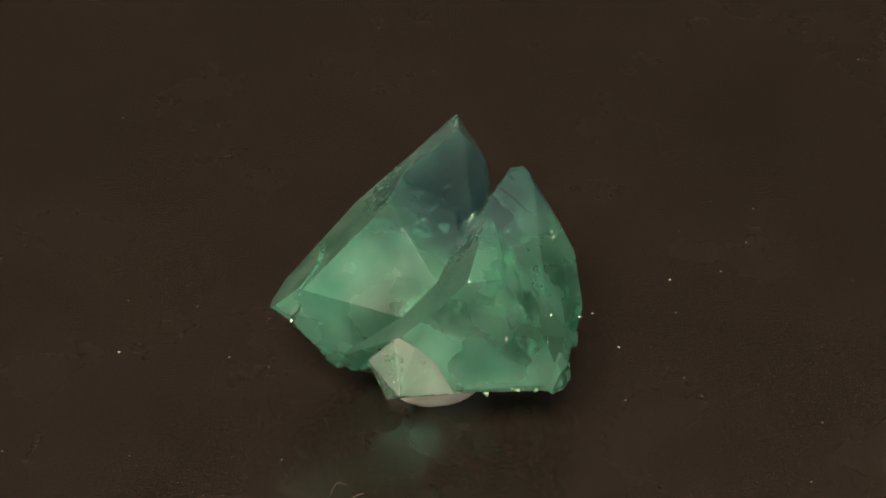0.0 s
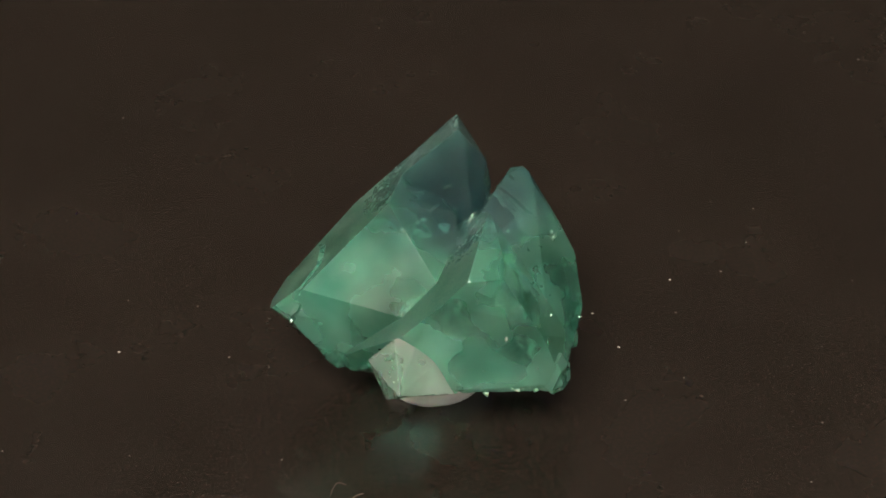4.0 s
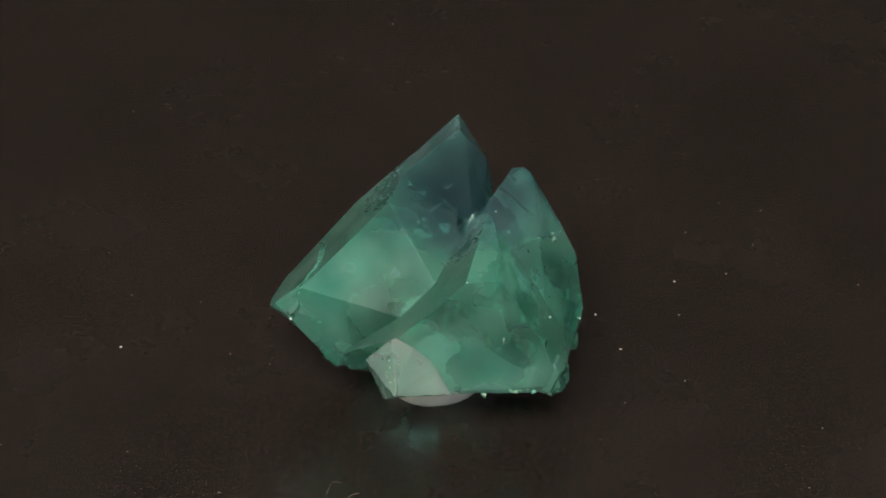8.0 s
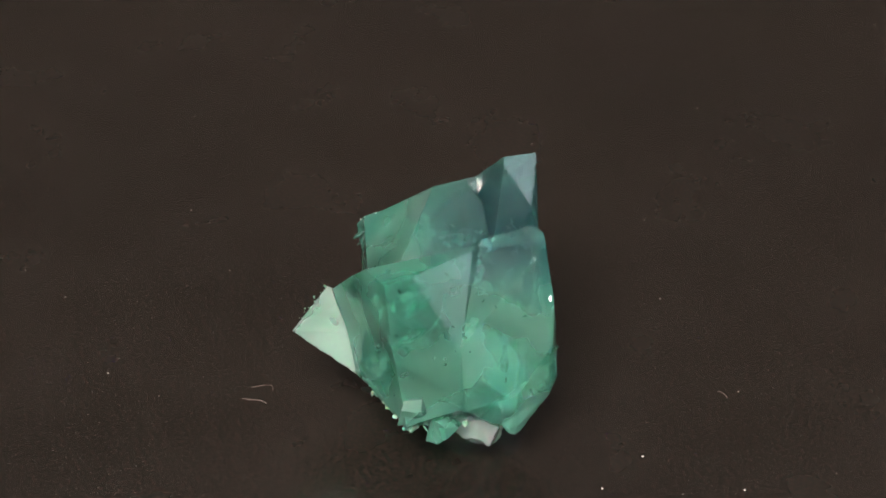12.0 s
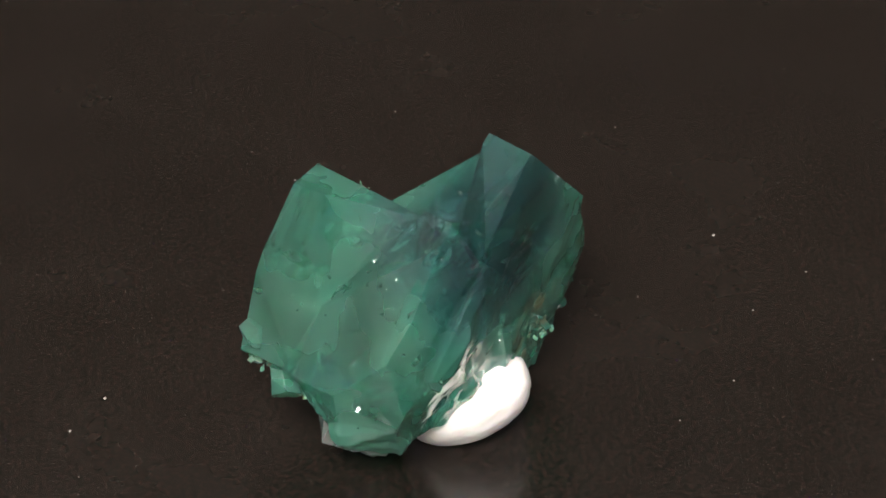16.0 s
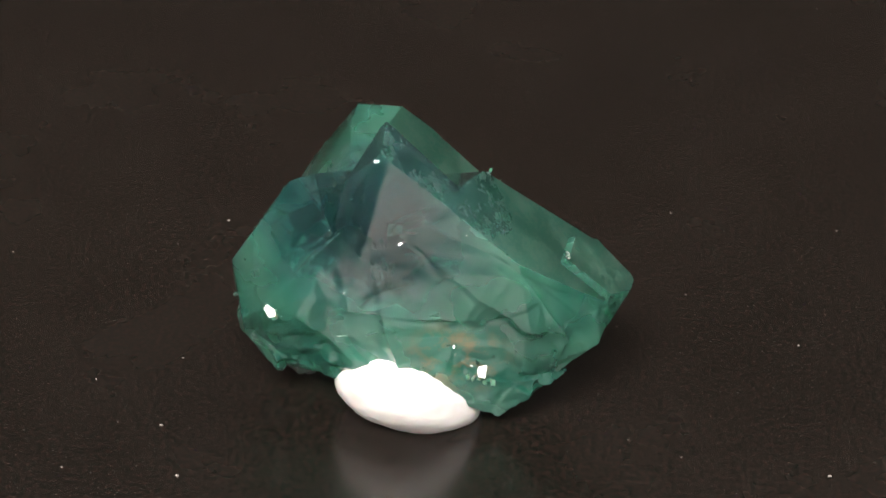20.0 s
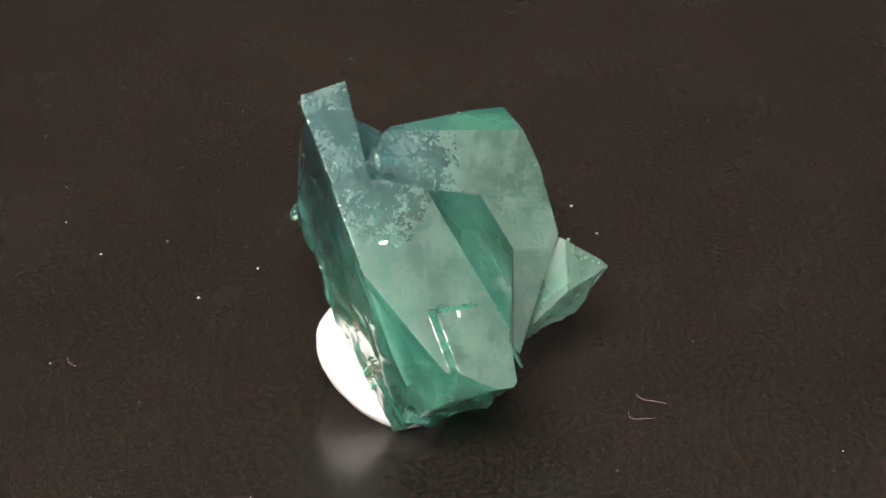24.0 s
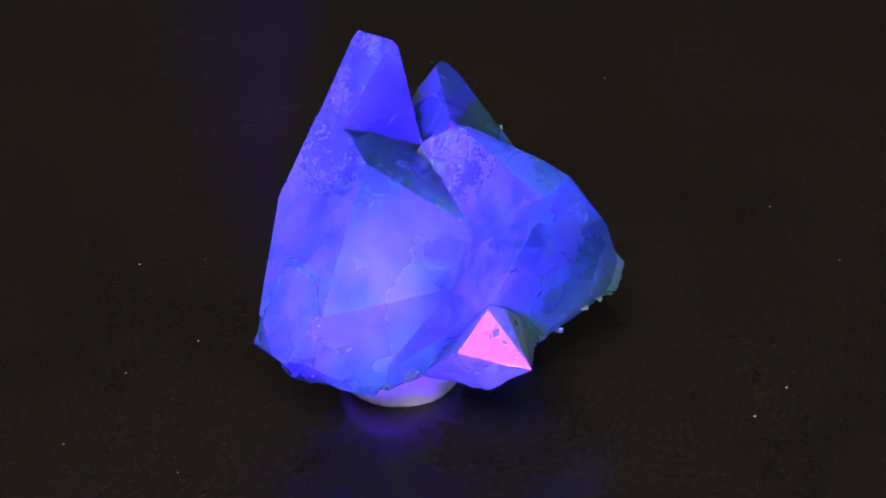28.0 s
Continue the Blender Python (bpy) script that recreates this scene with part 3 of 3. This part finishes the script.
# tiny cleavage steps, too small to tell apart, scattered and tilted to make glints
rng = random.Random(21)
bm = bmesh.new()
verts = body.data.vertices
made = 0
while made < 170:
    v = verts[rng.randrange(len(verts))]
    a = rng.uniform(0, 2 * math.pi)
    face = Vector((math.cos(a) * 0.68, math.sin(a) * 0.68, 0.73)) + Vector([rng.gauss(0, 0.05) for i in range(3)])
    if v.normal.dot(face) < 0.45 or v.co.z < 0.004 or v.normal.dot(Vector(MIRROR.tolist())) > 0.97:
        continue
    # most lie in the notch beside the column and on the broken back
    dense = (v.co - Vector((0.007, 0.003, 0.0205))).length < 0.006 or (v.co.y > 0.003 and v.co.z < 0.012)
    if not dense and rng.random() < 0.75:
        continue
    made += 1
    size = 0.00018 * rng.uniform(0.4, 1.0) ** 2 * (1.8 if rng.random() < 0.10 else 1.0)
    face.normalize()
    along = face.cross(Vector((rng.gauss(0, 1), rng.gauss(0, 1), rng.gauss(0, 1)))).normalized() * size * rng.uniform(1.0, 2.4)
    across = face.cross(along).normalized() * size * rng.uniform(0.35, 0.8)
    at = v.co + v.normal * size * 0.10
    top = [bm.verts.new(at + along * i * rng.uniform(0.6, 1.2) + across * j * rng.uniform(0.6, 1.2)) for i, j in ((-1, -1), (1, -1), (1, 1), (-1, 1))]
    low = [bm.verts.new(q.co - face * size * 0.9) for q in top]
    bm.faces.new(top)
    bm.faces.new(low[::-1])
    for k in range(4):
        bm.faces.new((top[k], low[k], low[(k + 1) % 4], top[(k + 1) % 4]))
bmesh.ops.recalc_face_normals(bm, faces=bm.faces)
tagged(part("cleavage_steps", bm, glint_mat, specimen, "many tiny glinting broken steps"), kind="stuff")

# healed fractures inside the crystal
rng = random.Random(5)
VEILS = (
    (7.5, -3.0, 15.5, 2.8), (9.5, -5.5, 13.0, 2.3), (4.5, -5.5, 16.0, 1.8), (11.5, -2.0, 10.0, 2.0), (7.0, 1.5, 19.0, 1.9), (6.0, 3.5, 20.0, 1.6), (9.5, 4.5, 15.0, 2.6),
    (3.0, 5.5, 12.0, 2.4), (0.0, 4.5, 17.0, 2.6), (-5.0, 3.0, 14.0, 3.0), (-7.5, 1.0, 10.5, 2.4), (-1.5, -2.5, 12.0, 2.2), (12.5, 2.0, 12.0, 1.9), (5.5, -7.0, 11.0, 2.0),
    (-2.0, 6.0, 10.5, 1.8), (6.5, 6.0, 9.5, 1.9), (10.5, -6.5, 16.5, 1.6), (13.0, 3.5, 17.5, 1.5),
)
for k, (x, y, z, size) in enumerate(VEILS):
    part("inner_veil", flake((x * 0.001, y * 0.001, z * 0.001), size * 0.001, (rng.gauss(0, 1), rng.gauss(0, 1), rng.gauss(0, 1)), k + 40, 0.02), veil_mat, specimen, "pale healed fracture inside the crystal")


def crust(line, size, count, seed):
    """Small broken grains along a line, in millimetres."""
    rng = random.Random(seed)
    bm = bmesh.new()
    for k in range(count):
        f = (k + rng.random()) / count * (len(line) - 1)
        a, b = Vector(line[int(f)]), Vector(line[min(int(f) + 1, len(line) - 1)])
        at = (a.lerp(b, f - int(f)) + Vector([rng.gauss(0, 0.22) for i in range(3)])) * 0.001
        r = bmesh.ops.create_cube(bm, size=1.5)
        s = size * rng.choice((0.35, 0.5, 0.7, 1.0, 1.4)) * 0.001
        turn = Quaternion([rng.gauss(0, 1) for i in range(4)]).normalized()
        shape = [rng.uniform(0.3, 1.3) for i in range(3)]
        for v in r["verts"]:
            chipped = Vector([c * g * rng.uniform(0.55, 1.15) for c, g in zip(v.co, shape)])
            v.co = at + turn @ chipped * s
    return bm


part("broken_edge", crust([(3.4, -9.3, 8.1), (7.0, -9.4, 8.3), (10.4, -9.3, 8.4), (13.8, -9.0, 8.2), (14.2, -6.5, 7.9), (14.4, -3.0, 7.0)], 0.26, 60, 1), crust_mat, specimen, "pale broken grains along the lower edge")
part("broken_edge", crust([(-3.6, -8.6, 10.0), (-2.4, -9.8, 8.9), (0.5, -9.2, 8.5), (4.0, -8.9, 8.3)], 0.36, 22, 2), crust_mat, specimen, "pale broken grains along the lower edge")
part("broken_edge", crust([(-12.6, -1.2, 10.8), (-11.0, 0.4, 8.3), (-8.6, 4.2, 5.9), (-5.2, 4.3, 2.9)], 0.46, 34, 3), crust_mat, specimen, "pale broken grains along the lower edge")
part("broken_edge", crust([(15.2, 4.0, 7.8), (12.6, 4.1, 5.0), (9.0, 3.6, 3.9)], 0.42, 22, 4), crust_mat, specimen, "pale broken grains along the lower edge")

part("broken_edge", crust([(-2.5, -9.9, 14.7), (-2.9, -10.6, 13.8), (-2.6, -12.0, 12.7), (-2.0, -13.4, 11.8)], 0.15, 34, 5), crust_mat, specimen, "ivory broken grains along the pale chip's crack")
part("broken_edge", crust([(-4.8, 6.4, 6.0), (-3.9, 6.6, 6.6), (-3.2, 6.8, 6.2)], 0.24, 12, 6), crust_mat, specimen, "pale broken grains on the back")
part("broken_edge", crust([(12.0, 7.6, 11.9), (12.7, 7.2, 11.2)], 0.22, 9, 7), crust_mat, specimen, "pale broken grains on the back")

# ---- the putty ----
bm = bmesh.new()
bmesh.ops.create_icosphere(bm, subdivisions=5, radius=1)
turn = Euler((-2.777, -0.610, 0.773)).to_matrix()
for v in bm.verts:
    c = v.co
    lump = 1 + 0.035 * noise.noise(c * 1.6) + 0.012 * noise.noise(c * 6.0) + 0.006 * noise.noise(c * 17.0)
    p = Vector([math.copysign(abs(a) ** 0.9, a) for a in c]) * lump
    p = turn @ Vector((p.x * 0.00644, p.y * 0.00535, p.z * 0.00370)) + Vector((0.00218, 0.00345, 0.00250))
    if p.z < 0.0:
        p.z = 0.0
    v.co = p
for f in bm.faces:
    f.smooth = True
putty = tagged(new("putty_lump", mesh_of(bm, "putty_lump", putty_mat)), "lump of white putty pressed under the green crystal", "putty")


# ---- dust on the board ----
def speck(size, seed):
    rng = random.Random(seed)
    bm = bmesh.new()
    bmesh.ops.create_icosphere(bm, subdivisions=1, radius=1)
    for v in bm.verts:
        v.co = Vector((v.co.x * size * rng.uniform(0.6, 1.4), v.co.y * size * rng.uniform(0.5, 1.1), (v.co.z + 1) * size * 0.45))
    return mesh_of(bm, "dust_speck", dust_mat)


SPECKS = [
    (-32.0, 6.9), (-20.2, 6.2), (22.0, -21.5), (17.1, -22.0), (21.7, 8.4), (19.1, 14.5), (-32.5, -28.3), (28.1, 20.9), (39.8, -13.7), (-42.3, -9.7),
    (14.2, 28.7), (-36.0, 53.7), (34.1, 36.6), (38.9, 35.2), (37.4, 28.3), (34.0, 22.6), (48.6, 21.1), (42.1, -4.2), (-29.3, -10.3), (-31.9, 16.3),
    (-24.2, 15.3), (-7.6, 17.8), (-14.7, 18.8), (21.8, -0.7), (-17.5, -28.9), (28.3, 14.8), (28.3, 3.2), (-3.7, 29.7), (29.9, 30.5), (-5.1, 75.7),
]
BIG = {0, 2, 3, 4, 5, 7}
moving = [board, specimen, putty]
for k, (x, y) in enumerate(SPECKS):
    me = speck(0.00017 if k in BIG else 0.00010, k)
    for v in me.vertices:
        v.co += Vector((x * 0.001, y * 0.001, 0))
    moving.append(tagged(new("dust_speck", me), "tiny pale speck of dust lying on the dark board", "dust", group="dust specks on the board"))


def fibre(path, width, seed):
    """A flat-lying curled thread through the points, in millimetres."""
    cu = bpy.data.curves.new("lint", "CURVE")
    cu.dimensions, cu.bevel_depth, cu.bevel_resolution = "3D", width, 1
    s = cu.splines.new("NURBS")
    s.points.add(len(path) - 1)
    for q, (x, y) in zip(s.points, path):
        q.co = (x * 0.001, y * 0.001, width * 1.1, 1)
    s.use_endpoint_u, s.order_u = True, 3
    cu.materials.append(lint_mat)
    return tagged(new("lint_fibre", cu), "short curled pale lint fibre on the dark board", "lint", group="lint on the board")


moving.append(fibre([(-5.4, -16.0), (-6.2, -16.2), (-6.6, -17.0), (-7.3, -17.9)], 0.00004, 1))
moving.append(fibre([(-7.2, -14.6), (-8.0, -14.1), (-8.5, -15.0), (-8.7, -16.3)], 0.00003, 2))
moving.append(fibre([(13.2, 26.8), (13.8, 27.4), (14.6, 27.1)], 0.00003, 3))

# fine dust too small to count
rng = random.Random(11)
bm = bmesh.new()
for k in range(420):
    a, d = rng.uniform(0, 2 * math.pi), 0.105 * math.sqrt(rng.random())
    s = 0.00004 * rng.uniform(0.6, 2.2)
    at = Vector((d * math.cos(a), d * math.sin(a), 0))
    turn = rng.uniform(0, 3.1)
    for q in ((0, 1, 2),):
        ring = [bm.verts.new(at + Vector((math.cos(turn + i * 1.57) * s * (1.8 if i % 2 else 0.7), math.sin(turn + i * 1.57) * s * (1.8 if i % 2 else 0.7), 0.000005))) for i in range(4)]
        top = bm.verts.new(at + Vector((0, 0, s * 0.8)))
        for i in range(4):
            bm.faces.new((ring[i], ring[(i + 1) % 4], top))
fine = tagged(new("fine_dust", mesh_of(bm, "fine_dust", faint_mat)), "faint fine dust scattered over the dark board", "dust", kind="stuff")
moving.append(fine)

# ---- ultraviolet torch, out of view in front of the crystal; its violet light stands in for fluorescence ----
torch = tagged(new("torch"), "unseen black ultraviolet torch, its violet light standing in for the crystal's fluorescence", "torch")


def ring_tube(r0, r1, y0, y1, mat, name, closed=False):
    """A tube along y: radius r0 inside, r1 outside; closed at y0 where asked."""
    bm = bmesh.new()
    loops = []
    for r, y in ((r1, y0), (r1, y1), (r0, y1), (r0, y0)):
        loops.append([bm.verts.new((r * math.cos(k * math.pi / 16), y, r * math.sin(k * math.pi / 16))) for k in range(32)])
    for a in range(4):
        for k in range(32):
            bm.faces.new((loops[a][k], loops[a][(k + 1) % 32], loops[(a + 1) % 4][(k + 1) % 32], loops[(a + 1) % 4][k]))
    if closed:
        bm.faces.new(loops[3])
    bmesh.ops.recalc_face_normals(bm, faces=bm.faces)
    return part(name, bm, mat, torch)


ring_tube(0.0082, 0.0100, 0.0, 0.080, torch_mat, "barrel")
bm = bmesh.new()
bmesh.ops.create_circle(bm, cap_ends=True, segments=32, radius=0.0073)
bmesh.ops.rotate(bm, verts=bm.verts, matrix=Matrix.Rotation(radians(-90), 3, "X"))
bmesh.ops.translate(bm, verts=bm.verts, vec=(0, 0.001, 0))
part("lens", bm, uv_mat, torch, "violet glowing lens")
bm = bmesh.new()
bmesh.ops.create_cone(bm, cap_ends=True, segments=32, radius1=0.0099, radius2=0.0099, depth=0.06)
bmesh.ops.rotate(bm, verts=bm.verts, matrix=Matrix.Rotation(radians(90), 3, "X"))
bmesh.ops.translate(bm, verts=bm.verts, vec=(0, -0.0302, 0))
part("handle", bm, torch_mat, torch)
# unseen block added to hold the torch up
bm = bmesh.new()
bmesh.ops.create_cube(bm, size=1)
bmesh.ops.scale(bm, vec=(0.016, 0.030, 0.0315), verts=bm.verts)
bmesh.ops.translate(bm, vec=(0, -0.010, -0.02625), verts=bm.verts)
bmesh.ops.bevel(bm, geom=bm.edges[:], offset=0.001, segments=2, affect="EDGES")
bmesh.ops.rotate(bm, verts=bm.verts, matrix=Matrix.Rotation(radians(7), 3, "X"))
part("stand", bm, torch_mat, torch)


def motions():
    rows = [(t, pose(0, 0, 0, 0, 0, a)) for t, a in TURN]
    for thing in moving:
        walk(thing, rows)
    # the torch, always lit, is brought up to the crystal to start its glow
    away, near = (-0.36, -0.20, 0.042), (-0.016, -0.152, 0.042)
    walk(torch, [(0.0, pose(*away, -7, 0, 75)), (27.03, pose(*away, -7, 0, 75)), (27.18, pose(*near, -7, 0, -5)), (28.0, pose(*near, -7, 0, -5))])


motions()
